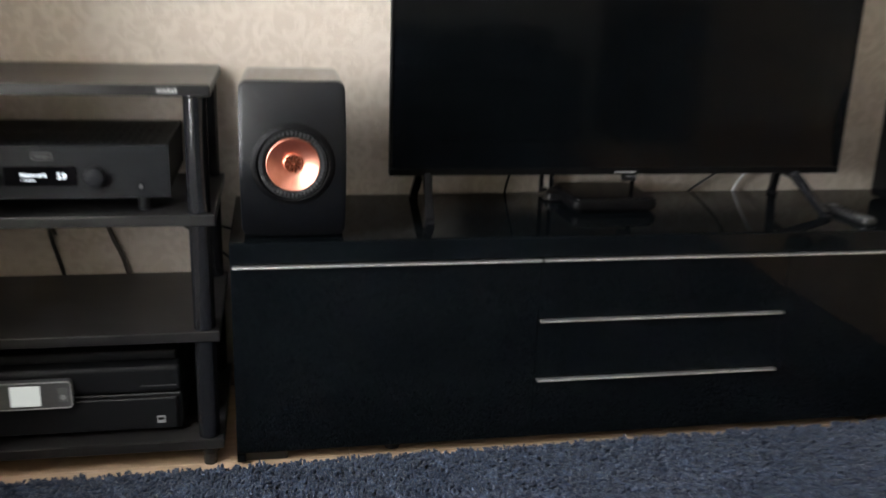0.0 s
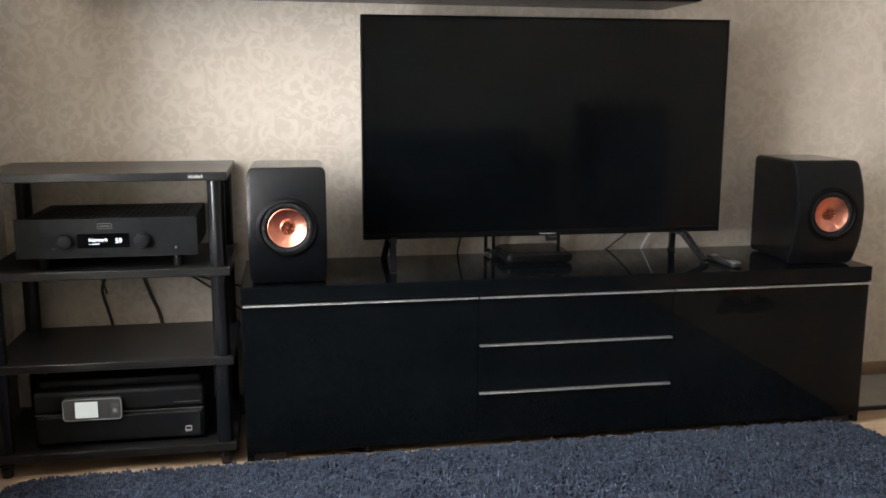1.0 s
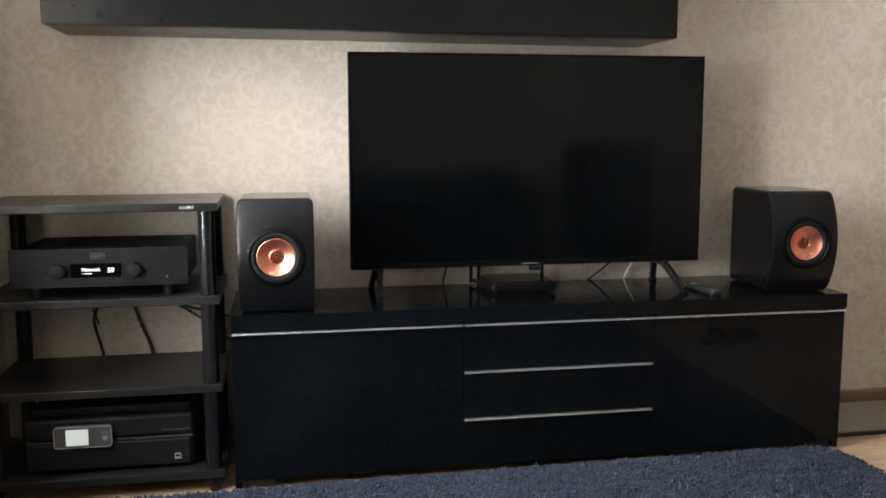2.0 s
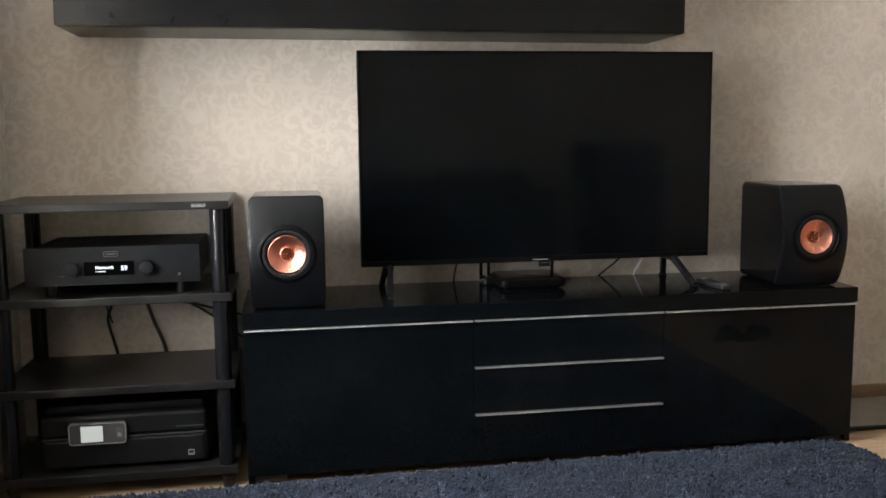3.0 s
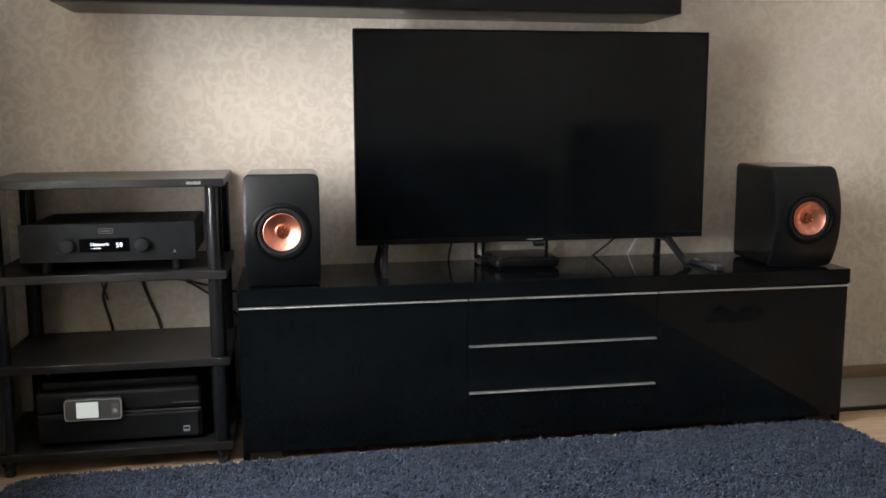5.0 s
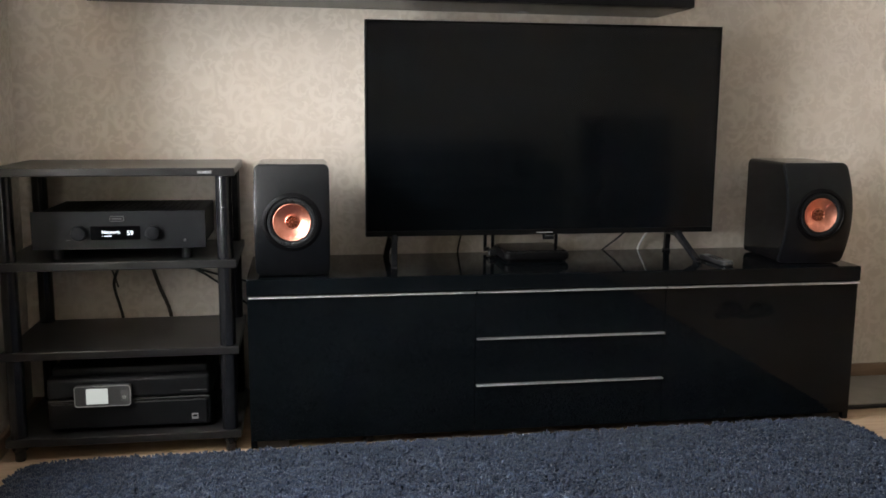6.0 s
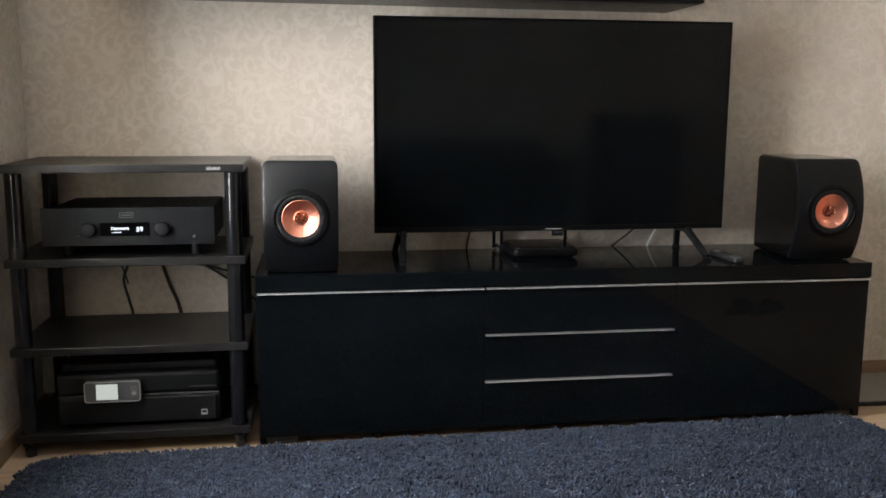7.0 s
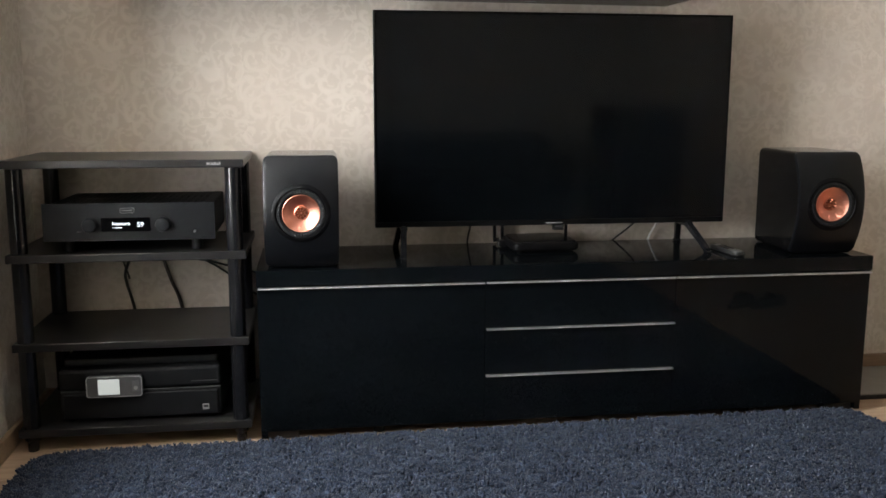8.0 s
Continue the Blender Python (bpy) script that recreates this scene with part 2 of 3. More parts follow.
def thing(name, at, label, category, group="", turn=0.0):
    ob = new(name)
    ob.empty_display_size = 0.05
    ob.matrix_world = pose(*at, 0, 0, turn)
    return tagged(ob, label, category, group)


def setting(name, bm, material, label, category, smooth=30):
    return tagged(link_mesh(name, bm, material, smooth), label, category, "", "structure")


def rbox(x0, x1, y0, y1, z0, z1, r=0.002, seg=2, bm=None):
    """A box with rounded edges."""
    bm = bm or bmesh.new()
    made = bmesh.ops.create_cube(bm, size=1, matrix=Matrix.Translation(((x0 + x1) / 2, (y0 + y1) / 2, (z0 + z1) / 2)) @ Matrix.Diagonal((x1 - x0, y1 - y0, z1 - z0, 1)))
    if r > 0:
        edges = list({e for v in made["verts"] for e in v.link_edges})
        bmesh.ops.bevel(bm, geom=edges, offset=r, segments=seg, profile=0.5, affect="EDGES", clamp_overlap=True)
    return bm


def lathe(profile, n=48, axis="z", at=(0, 0, 0), close=False, bm=None, ripple=None):
    """Turn (radius, height) pairs about an axis through a point."""
    bm = bm or bmesh.new()
    rings = []
    for i, (r, h) in enumerate(profile):
        ring = []
        for k in range(n):
            a = 2 * math.pi * k / n
            hh = h + (ripple[i] * (k % 2) if ripple else 0)
            p = {"z": (r * math.cos(a), r * math.sin(a), hh), "y": (r * math.cos(a), hh, r * math.sin(a)), "x": (hh, r * math.cos(a), r * math.sin(a))}[axis]
            ring.append(bm.verts.new(Vector(p) + Vector(at)))
        rings.append(ring)
    for a, b in zip(rings, rings[1:]):
        for k in range(n):
            bm.faces.new((a[k], a[(k + 1) % n], b[(k + 1) % n], b[k]))
    if close:
        bm.faces.new(rings[0])
        bm.faces.new(rings[-1])
    return bm


def smooth_path(pts, steps=6):
    p = [Vector(q) for q in pts]
    p = [p[0] * 2 - p[1], *p, p[-1] * 2 - p[-2]]
    out = []
    for i in range(1, len(p) - 2):
        for s in range(steps):
            t = s / steps
            a, b, c, d = p[i - 1:i + 3]
            out.append(0.5 * (2 * b + (c - a) * t + (2 * a - 5 * b + 4 * c - d) * t * t + (3 * b - a - 3 * c + d) * t ** 3))
    out.append(p[-2])
    return out


def tube(pts, r, n=8, bm=None, steps=6):
    bm = bm or bmesh.new()
    path = smooth_path(pts, steps)
    side, rings = None, []
    for i, p in enumerate(path):
        d = (path[min(i + 1, len(path) - 1)] - path[max(i - 1, 0)]).normalized()
        if side is None:
            side = d.orthogonal().normalized()
        side = (side - d * side.dot(d)).normalized()
        up = d.cross(side)
        rings.append([bm.verts.new(p + r * (math.cos(2 * math.pi * k / n) * side + math.sin(2 * math.pi * k / n) * up)) for k in range(n)])
    for a, b in zip(rings, rings[1:]):
        for k in range(n):
            bm.faces.new((a[k], a[(k + 1) % n], b[(k + 1) % n], b[k]))
    bm.faces.new(rings[0])
    bm.faces.new(rings[-1])
    return bm


def rounded_outline(w, h, r, seg=6):
    """Points round a rectangle with rounded corners, centred on 0."""
    out = []
    for cx, cy, a0 in ((w / 2 - r, h / 2 - r, 0), (-w / 2 + r, h / 2 - r, 90), (-w / 2 + r, -h / 2 + r, 180), (w / 2 - r, -h / 2 + r, 270)):
        for i in range(seg + 1):
            a = radians(a0 + 90 * i / seg)
            out.append((cx + r * math.cos(a), cy + r * math.sin(a)))
    return out


def loft(rings, caps=True, bm=None):
    bm = bm or bmesh.new()
    vs = [[bm.verts.new(p) for p in ring] for ring in rings]
    for a, b in zip(vs, vs[1:]):
        n = len(a)
        for k in range(n):
            bm.faces.new((a[k], a[(k + 1) % n], b[(k + 1) % n], b[k]))
    if caps:
        bm.faces.new(vs[0])
        bm.faces.new(vs[-1])
    return bm


def plate(w, h, r, y0, y1, cx=0.0, cz=0.0, edge=0.0015):
    """A rounded plate standing in the xz plane, its front at y0."""
    o = rounded_outline(w, h, r)
    e = rounded_outline(w - 2 * edge, h - 2 * edge, max(r - edge, 0.0004))
    return loft([[(cx + x, y1, cz + z) for x, z in o], [(cx + x, y0 + edge, cz + z) for x, z in o], [(cx + x, y0, cz + z) for x, z in e]])


def lettering(words, size, at, align="LEFT"):
    """Mesh of a line of writing facing -y."""
    cu = bpy.data.curves.new("writing", "FONT")
    cu.body, cu.size, cu.extrude, cu.align_x = words, size, 0.0003, align
    cu.offset = size * 0.018
    ob = new("writing", cu)
    bpy.context.view_layer.update()
    me = bpy.data.meshes.new_from_object(ob.evaluated_get(bpy.context.evaluated_depsgraph_get()))
    bm = bmesh.new()
    bm.from_mesh(me)
    bpy.data.objects.remove(ob)
    bpy.data.meshes.remove(me)
    bpy.data.curves.remove(cu)
    bmesh.ops.transform(bm, matrix=pose(*at, 90, 0, 0), verts=bm.verts)
    return bm


# ---------------------------------------------------------------- the room
T = 0.14
setting("wall_north", rbox(WALL_W - 0.50, WALL_E + T, WALL_N, WALL_N + T, -0.1, CEIL, 0), PAPER_N, "beige damask wallpaper on the wall behind the television", "wall", 0)
TW_ = 0.50
wb = rbox(WALL_W - TW_, WALL_W, WALL_S, WIN[0], -0.1, CEIL, 0)
rbox(WALL_W - TW_, WALL_W, WIN[1], WALL_N, -0.1, CEIL, 0, bm=wb)
rbox(WALL_W - TW_, WALL_W, WIN[0], WIN[1], -0.1, WIN[2], 0, bm=wb)
rbox(WALL_W - TW_, WALL_W, WIN[0], WIN[1], WIN[3], CEIL, 0, bm=wb)
setting("wall_west", wb, PAPER_W, "beige damask wallpaper on the window wall", "wall", 0)
setting("wall_east", rbox(WALL_E, WALL_E + T, WALL_S, WALL_N, -0.1, CEIL, 0), PLAIN, "plain beige painted wall", "wall", 0)
setting("wall_south", rbox(WALL_W - T, WALL_E + T, WALL_S - T, WALL_S, -0.1, CEIL, 0), PLAIN, "plain beige painted wall", "wall", 0)
setting("ceiling", rbox(WALL_W - 0.50, WALL_E + T, WALL_S - T, WALL_N + T, CEIL, CEIL + 0.1, 0), CEILING, "plain white painted ceiling", "ceiling", 0)

window = tagged(new("window_1"), "white framed window giving the room its daylight", "window", "", "structure")
window.matrix_world = pose(WALL_W - 0.32, (WIN[0] + WIN[1]) / 2, WIN[2])
ww, wh = WIN[1] - WIN[0], WIN[3] - WIN[2]
for a in (-1, 1):
    part("window_frame", rbox(-0.03, 0.03, *sorted((a * ww / 2, a * (ww / 2 - 0.05))), 0, wh, 0.004), WHITE_PAINT, window)
for z in (0.0, wh - 0.05):
    part("window_frame", rbox(-0.03, 0.03, -ww / 2 + 0.05, ww / 2 - 0.05, z, z + 0.05, 0.004), WHITE_PAINT, window)
part("window_sill", rbox(0.03, 0.318, -ww / 2 + 0.001, ww / 2 - 0.001, 0.0005, 0.022, 0.004), WHITE_PAINT, window)
pane = part("pane", rbox(-0.045, -0.039, -ww / 2 + 0.05, ww / 2 - 0.05, 0.05, wh - 0.05, 0), GLASS, window, "clear glass pane")
pane.visible_shadow = False

setting("baseboard_north", rbox(WALL_W, WALL_E, WALL_N - 0.016, WALL_N, 0.004, 0.062, 0.005), SKIRT, "brown wooden skirting along the wallpapered wall", "baseboard")
setting("baseboard_west", rbox(WALL_W, WALL_W + 0.016, WALL_S, WALL_N - 0.016, 0.004, 0.062, 0.005), SKIRT, "brown wooden skirting along the window wall", "baseboard")

# ---------------------------------------------------------------- television bench
bench = thing("tv_bench", (0, 0, 0), "long high-gloss black television bench with thin aluminium handles", "tv bench")
BW, BD, BT = 1.80, 0.385, 0.49
part("top", rbox(0.0, BW, -0.006, BD, 0.446, BT, 0.0025), LACQUER, bench)
part("side_panel", rbox(0.001, 0.019, 0.004, BD - 0.004, 0.012, 0.4455, 0.001), LACQUER, bench)
part("side_panel", rbox(BW - 0.019, BW - 0.001, 0.004, BD - 0.004, 0.012, 0.4455, 0.001), LACQUER, bench)
part("back_panel", rbox(0.0195, BW - 0.0195, BD - 0.016, BD - 0.006, 0.04, 0.4455, 0.0005), CARCASS, bench)
part("bottom_panel", rbox(0.0195, BW - 0.0195, 0.022, BD - 0.017, 0.040, 0.056, 0.0005), CARCASS, bench)
for x in (0.620, 1.181):
    part("divider", rbox(x, x + 0.016, 0.022, BD - 0.017, 0.0565, 0.445, 0.0005), CARCASS, bench)


def handle(x0, x1, z, parent):
    """A thin angled strip along the upper edge of a front."""
    prof = [(0.0, 0.0025), (-0.0075, 0.0024), (-0.0105, 0.0017), (-0.0124, 0.0005), (-0.0131, -0.0010), (-0.0128, -0.0018), (-0.0120, -0.0018), (-0.0108, -0.0007), (-0.0090, 0.0003), (0.0, 0.0006)]
    part("handle", loft([[(x, y, z + h) for y, h in prof] for x in (x0, x1)]), ALU, parent, "thin brushed aluminium strip handle")


def front(name, x0, x1, z0, z1):
    f = part(name, rbox(x0, x1, 0.0, 0.018, z0, z1, 0.0015), LACQUER, bench)
    handle(x0 + 0.0015, x1 - 0.0015, z1, f)


front("door", 0.003, 0.6280, 0.034, 0.440)
front("drawer", 0.6298, 1.1888, 0.310, 0.440)
front("drawer", 0.6298, 1.1888, 0.1745, 0.3060)
front("drawer", 0.6298, 1.1888, 0.034, 0.1705)
front("door", 1.1906, 1.797, 0.034, 0.440)
for x in (0.06, 1.74):
    part("foot", rbox(x - 0.045, x + 0.045, 0.022, 0.10, 0.004, 0.0395, 0.003), CARCASS, bench)
for x, y in ((0.33, 0.05), (1.47, 0.05), (0.33, 0.32), (1.47, 0.32), (0.07, 0.32), (1.73, 0.32)):
    part("foot", lathe([(0.012, 0.004), (0.016, 0.004), (0.017, 0.008), (0.014, 0.014), (0.012, 0.0395)], 20, at=(x, y, 0), close=True), RUBBER, bench)

# ---------------------------------------------------------------- wall cabinet over the television
cab = thing("wall_cabinet", (-0.455, 0.120, 1.2485), "long black satin cabinet hung slightly askew on the wallpapered wall", "wall cabinet")
cab.matrix_world = pose(-0.455, 0.120, 1.2485, 0, 0.33, 0)
CW, CD, CH = 1.744, WALL_N - 0.121, 0.262
part("body", rbox(0, CW, 0.019, CD, 0, CH, 0.002), LACQUER_SATIN, cab)
part("front_panel", rbox(0, CW, 0, 0.0175, 0.001, CH - 0.001, 0.0015), LACQUER_SATIN, cab)

# ---------------------------------------------------------------- television
tv = thing("television", (0.888, 0.241, BT), "large black flat television switched off, standing on splayed feet", "television")
TW, TZ0, TZ1 = 1.096, 0.076, 0.709
part("housing", loft([[(x, y, z) for x, z in [(a * TW / 2 * s, zz) for a, zz in ((-1, z0), (1, z0), (1, z1), (-1, z1))]] for y, s, z0, z1 in
     ((0.0035, 0.9985, TZ0 + 0.001, TZ1 - 0.001), (0.022, 1.0, TZ0, TZ1), (0.026, 0.985, TZ0 + 0.01, TZ1 - 0.01), (0.045, 0.93, TZ0 + 0.03, TZ1 - 0.20), (0.062, 0.80, TZ0 + 0.05, TZ1 - 0.26))]), PLASTIC, tv)
part("screen", plate(TW - 0.010, TZ1 - TZ0 - 0.022, 0.002, -0.0005, 0.0034, 0, (TZ0 + TZ1) / 2 + 0.005, 0.0006), SCREEN, tv)
bz = bmesh.new()
for x0, x1, z0, z1 in ((-TW / 2, TW / 2, TZ1 - 0.0055, TZ1), (-TW / 2, -TW / 2 + 0.005, TZ0 + 0.0162, TZ1 - 0.0056), (TW / 2 - 0.005, TW / 2, TZ0 + 0.0162, TZ1 - 0.0056), (-TW / 2, TW / 2, TZ0, TZ0 + 0.016)):
    rbox(x0, x1, -0.004, 0.0036, z0, z1, 0.0012, bm=bz)
part("bezel", bz, DARK_TRIM, tv)
part("logo", rbox(-0.026, 0.026, -0.0052, -0.0041, TZ0 + 0.005, TZ0 + 0.0075, 0.0002), BADGE, tv, "small silver plain mark")
part("sensor_block", rbox(-0.002, 0.032, -0.001, 0.012, TZ0 - 0.017, TZ0 - 0.0005, 0.002), PLASTIC, tv)
part("sensor_trim", rbox(0.004, 0.030, -0.002, -0.0012, TZ0 - 0.006, TZ0 - 0.0035, 0.0003), GREY_PLASTIC, tv, "small bright strip")


def foot_blade(x, lean, top, foot, w=0.009):
    """A flat tapered strut with a small pad; lean: how far its top stands off sideways."""
    a, b = Vector((x + lean, *top)), Vector((x, *foot))
    d = Vector((0, b.y - a.y, b.z - a.z)).normalized()
    n = Vector((0, -d.z, d.y))
    rings = []
    for p, t in ((a, 0.011), (a.lerp(b, 0.5), 0.0085), (b, 0.007)):
        rings.append([p + Vector((sx * w, 0, 0)) + n * sn * t for sx, sn in ((-1, -0.8), (-0.8, -1), (0.8, -1), (1, -0.8), (1, 0.8), (0.8, 1), (-0.8, 1), (-1, 0.8))])
    bm = loft(rings)
    rbox(x - w, x + w, foot[0] - 0.014, foot[0] + 0.014, 0.0005, 0.009, 0.002, bm=bm)
    return bm


for x, lean in ((0.410 - 0.888, 0.016), (1.330 - 0.888, -0.010)):
    leg = part("stand_foot", foot_blade(x, lean, (0.012, TZ0 + 0.004), (-0.135, 0.008)), POST, tv, "glossy black splayed foot")
    part("rear_strut", foot_blade(x, lean, (0.070, TZ0 + 0.014), (0.100, 0.008)), POST, leg)
    part("bracket", rbox(x + lean - 0.010, x + lean + 0.010, -0.010, 0.078, TZ0 - 0.012, TZ0 - 0.0006, 0.002), POST, leg)

# ---------------------------------------------------------------- loudspeakers


def loudspeaker(at, turn, lift):
    W, Hh, D, B = 0.200, 0.302, 0.254, 0.050
    sp = thing("loudspeaker", at, "black bookshelf loudspeaker with a copper driver in a bowed front", "loudspeaker", "loudspeakers on the bench", turn)
    N = 96
    zc = Hh / 2 + lift

    def bow(z):
        u = (z - lift) / (Hh / 2) - 1
        return -B * (1 - u * u)

    def swell(x):
        return 0.009 * (x / (W / 2)) ** 2

    def rect_point(a, w, h, r):
        c, s = math.cos(a), math.sin(a)
        lo, hi = 0.0, 1.0
        for _ in range(30):
            mid = (lo + hi) / 2
            x, z = abs(c * mid), abs(s * mid)
            dx, dz = max(x - (w / 2 - r), 0), max(z - (h / 2 - r), 0)
            if x <= w / 2 and z <= h / 2 and dx * dx + dz * dz <= r * r:
                lo = mid
            else:
                hi = mid
        return c * lo, s * lo

    angles = [2 * math.pi * k / N for k in range(N)]
    corner = math.atan2(Hh / 2 - 0.008, W / 2 - 0.008)
    angles = sorted({round(a, 5) for a in angles} | {round(q + s * corner + dd, 5) for q, s in ((0, 1), (math.pi, -1), (math.pi, 1), (2 * math.pi, -1)) for dd in (-0.05, -0.025, 0, 0.025, 0.05)})

    def ring(inset, back, blend=0.0):
        out = []
        for a in angles:
            x, z = rect_point(a, W - 2 * inset, Hh - 2 * inset, max(0.017 - inset, 0.004))
            x, z = x * (1 - blend) + 0.0775 * math.cos(a) * blend, z * (1 - blend) + 0.0775 * math.sin(a) * blend
            out.append((x, bow(z + zc) + swell(x) + back, z + zc))
        return out

    def flat_ring(inset, y):
        return [(x, y, z + zc) for x, z in (rect_point(a, W - 2 * inset, Hh - 2 * inset, 0.017 - inset) for a in angles)]

    part("cabinet", loft([flat_ring(0.006, D), flat_ring(0.0, D - 0.008), flat_ring(0.0, 0.02), ring(0.0, 0.0125)]), CABINET, sp)
    front_rings = [ring(0.0, 0.0122), ring(0.0, 0.010), ring(0.0004, 0.0025), ring(0.0012, 0.0007), ring(0.0028, 0.0), ring(0.010, 0.0)] + [ring(0.010, 0.0, b) for b in (0.2, 0.4, 0.6, 0.8, 1.0)]
    part("baffle", loft(front_rings, caps=False), BAFFLE, sp, "matt black bowed baffle")
    # driver: everything turns about an axis through the middle of the front
    yo = bow(zc)
    trim = []
    for r, keep, dy in ((0.0785, 1.0, 0.004), (0.0785, 1.0, -0.0004), (0.0770, 1.0, -0.0012), (0.0715, 0.55, -0.0004), (0.0680, 0.2, 0.0015), (0.0655, 0.0, 0.0062)):
        around = [(r * math.cos(2 * math.pi * k / 72), r * math.sin(2 * math.pi * k / 72)) for k in range(72)]
        trim.append([(x, yo + keep * (bow(zc + z) + swell(x) - yo) + dy, zc + z) for x, z in around])
    part("trim_ring", loft(trim, caps=False), DARK_TRIM, sp, "smooth black trim ring")
    part("surround", lathe([(0.0657, yo + 0.007), (0.0635, yo + 0.0035), (0.0580, yo + 0.0025), (0.0540, yo + 0.0045), (0.0503, yo + 0.009)], 96, "y", (0, 0, zc), ripple=[0, 0.0009, 0.0014, 0.0009, 0]), MATT, sp, "ribbed black rubber surround", smooth=15)
    cone = lathe([(0.0505, yo + 0.0078), (0.0490, yo + 0.0068), (0.0440, yo + 0.0108), (0.0360, yo + 0.0160), (0.0260, yo + 0.0208), (0.0185, yo + 0.0235)], 90, "y", (0, 0, zc))
    part("cone", cone, COPPER, sp, "copper-coloured metal cone")
    for k in range(10):
        a = 2 * math.pi * (k + 0.35) / 10
        ridge = tube([(r * math.cos(a), yo + y, zc + r * math.sin(a)) for r, y in ((0.0455, 0.0094), (0.0400, 0.0132), (0.0330, 0.0172))], 0.0006, 5, steps=2)
        part("cone_rib", ridge, COPPER, sp)
    part("waveguide", lathe([(0.0190, yo + 0.0238), (0.0180, yo + 0.0195), (0.0165, yo + 0.0188), (0.0140, yo + 0.0215), (0.0115, yo + 0.0252), (0.0098, yo + 0.0275)], 48, "y", (0, 0, zc)), COPPER, sp)
    part("tweeter_dome", lathe([(0.0100, yo + 0.0275), (0.0088, yo + 0.0250), (0.0060, yo + 0.0230), (0.0028, yo + 0.0220), (0.0002, yo + 0.0218)], 32, "y", (0, 0, zc), close=True), COPPER, sp)
    fins = bmesh.new()
    for k in range(9):
        fin = rbox(0.0030, 0.0165, yo + 0.0165, yo + 0.0230, -0.0019, 0.0019, 0.0006, 1)
        bmesh.ops.rotate(fin, verts=fin.verts, cent=(0, 0, 0), matrix=Matrix.Rotation(2 * math.pi * k / 9, 3, "Y"))
        bmesh.ops.translate(fin, verts=fin.verts, vec=(0, 0, zc))
        tmp = bpy.data.meshes.new("fin")
        fin.to_mesh(tmp)
        fin.free()
        fins.from_mesh(tmp)
        bpy.data.meshes.remove(tmp)
    part("tweeter_star", fins, COPPER_DARK, sp, "dark copper star of nine fins")
    for x in (-0.07, 0.07):
        for y in (0.055, D - 0.05):
            part("foot_pad", lathe([(0.010, 0.0004), (0.011, 0.001), (0.011, lift * 0.8), (0.009, lift + 0.0006)], 20, at=(x, y, 0), close=True), DARK_TRIM, sp)
    return sp


loudspeaker((0.125, 0.020, BT), -1.0, 0.0045)
loudspeaker((1.6630, 0.044, BT), -3.2, 0.0025)

# ---------------------------------------------------------------- things on the bench
router = thing("wifi_router", (0.850, 0.262, BT), "low black wireless router with upright aerials beneath the television", "router")
o = rounded_outline(0.205, 0.180, 0.020)
part("body", loft([[(x * s, y * s, z) for x, y in o] for z, s in ((0.004, 0.93), (0.010, 0.99), (0.020, 1.0), (0.027, 0.985), (0.030, 0.95))]), DARK_TRIM, router)
part("top_cover", loft([[(x * s, y * s, z) for x, y in o] for z, s in ((0.0302, 0.93), (0.0335, 0.92), (0.035, 0.88))]), CABINET, router)
for x in (-0.08, 0.08):
    for y in (-0.065, 0.065):
        part("foot", lathe([(0.006, 0.0003), (0.007, 0.002), (0.006, 0.006)], 12, at=(x, y, 0), close=True), RUBBER, router)
for x in (-0.121, -0.096, 0.113):
    part("aerial", loft([[(x + a * w, 0.105 + b * w * 0.6, z) for a, b in ((-1, -1), (1, -1), (1, 1), (-1, 1))] for z, w in ((0.006, 0.0045), (0.03, 0.0050), (0.15, 0.0042), (0.165, 0.003))]), POST, router)
    part("aerial_joint", tube([(x, 0.100, 0.014), (x * 0.94, 0.086, 0.016)], 0.006, 10), PLASTIC, router)
plug = part("plug", rbox(-0.122, -0.096, 0.020, 0.060, 0.0035, 0.022, 0.003), PLASTIC, router, "black cable plug")
part("plug_tip", rbox(-0.1235, -0.1222, 0.026, 0.036, 0.006, 0.017, 0.0004, 1), SILVER, plug, "small bright metal tip")

remote = thing("remote_control", (1.394, 0.112, BT), "slim dark grey remote control with a paler end on the bench", "remote control", turn=2)
o = rounded_outline(0.036, 0.168, 0.014)
part("body", loft([[(x * s, y * s2, z) for x, y in o] for z, s, s2 in ((0.0005, 0.86, 0.97), (0.004, 1.0, 1.0), (0.010, 1.0, 1.0), (0.0135, 0.9, 0.98))]), REMOTE_GREY, remote)
o = rounded_outline(0.0345, 0.050, 0.014)
part("end_cap", loft([[(x * s, y * s - 0.0575, z) for x, y in o] for z, s in ((0.0136, 0.93), (0.0150, 0.91), (0.0156, 0.84))]), GREY_PLASTIC, remote, "pale grey end")
part("button", lathe([(0.009, 0.0136), (0.009, 0.0150), (0.0075, 0.0158)], 24, at=(0, 0.058, 0), close=True), SILVER, remote, "round silver button")
for i in range(4):
    for j in (-1, 1):
        part("button", rbox(j * 0.008 - 0.004, j * 0.008 + 0.004, -0.022 + i * 0.016, -0.014 + i * 0.016, 0.0136, 0.0152, 0.0005, 1), RUBBER, remote)


def cable(name, pts, r, material, label):
    ob = link_mesh(name, tube(pts, r), material)
    return tagged(ob, label, "cable", "cables")


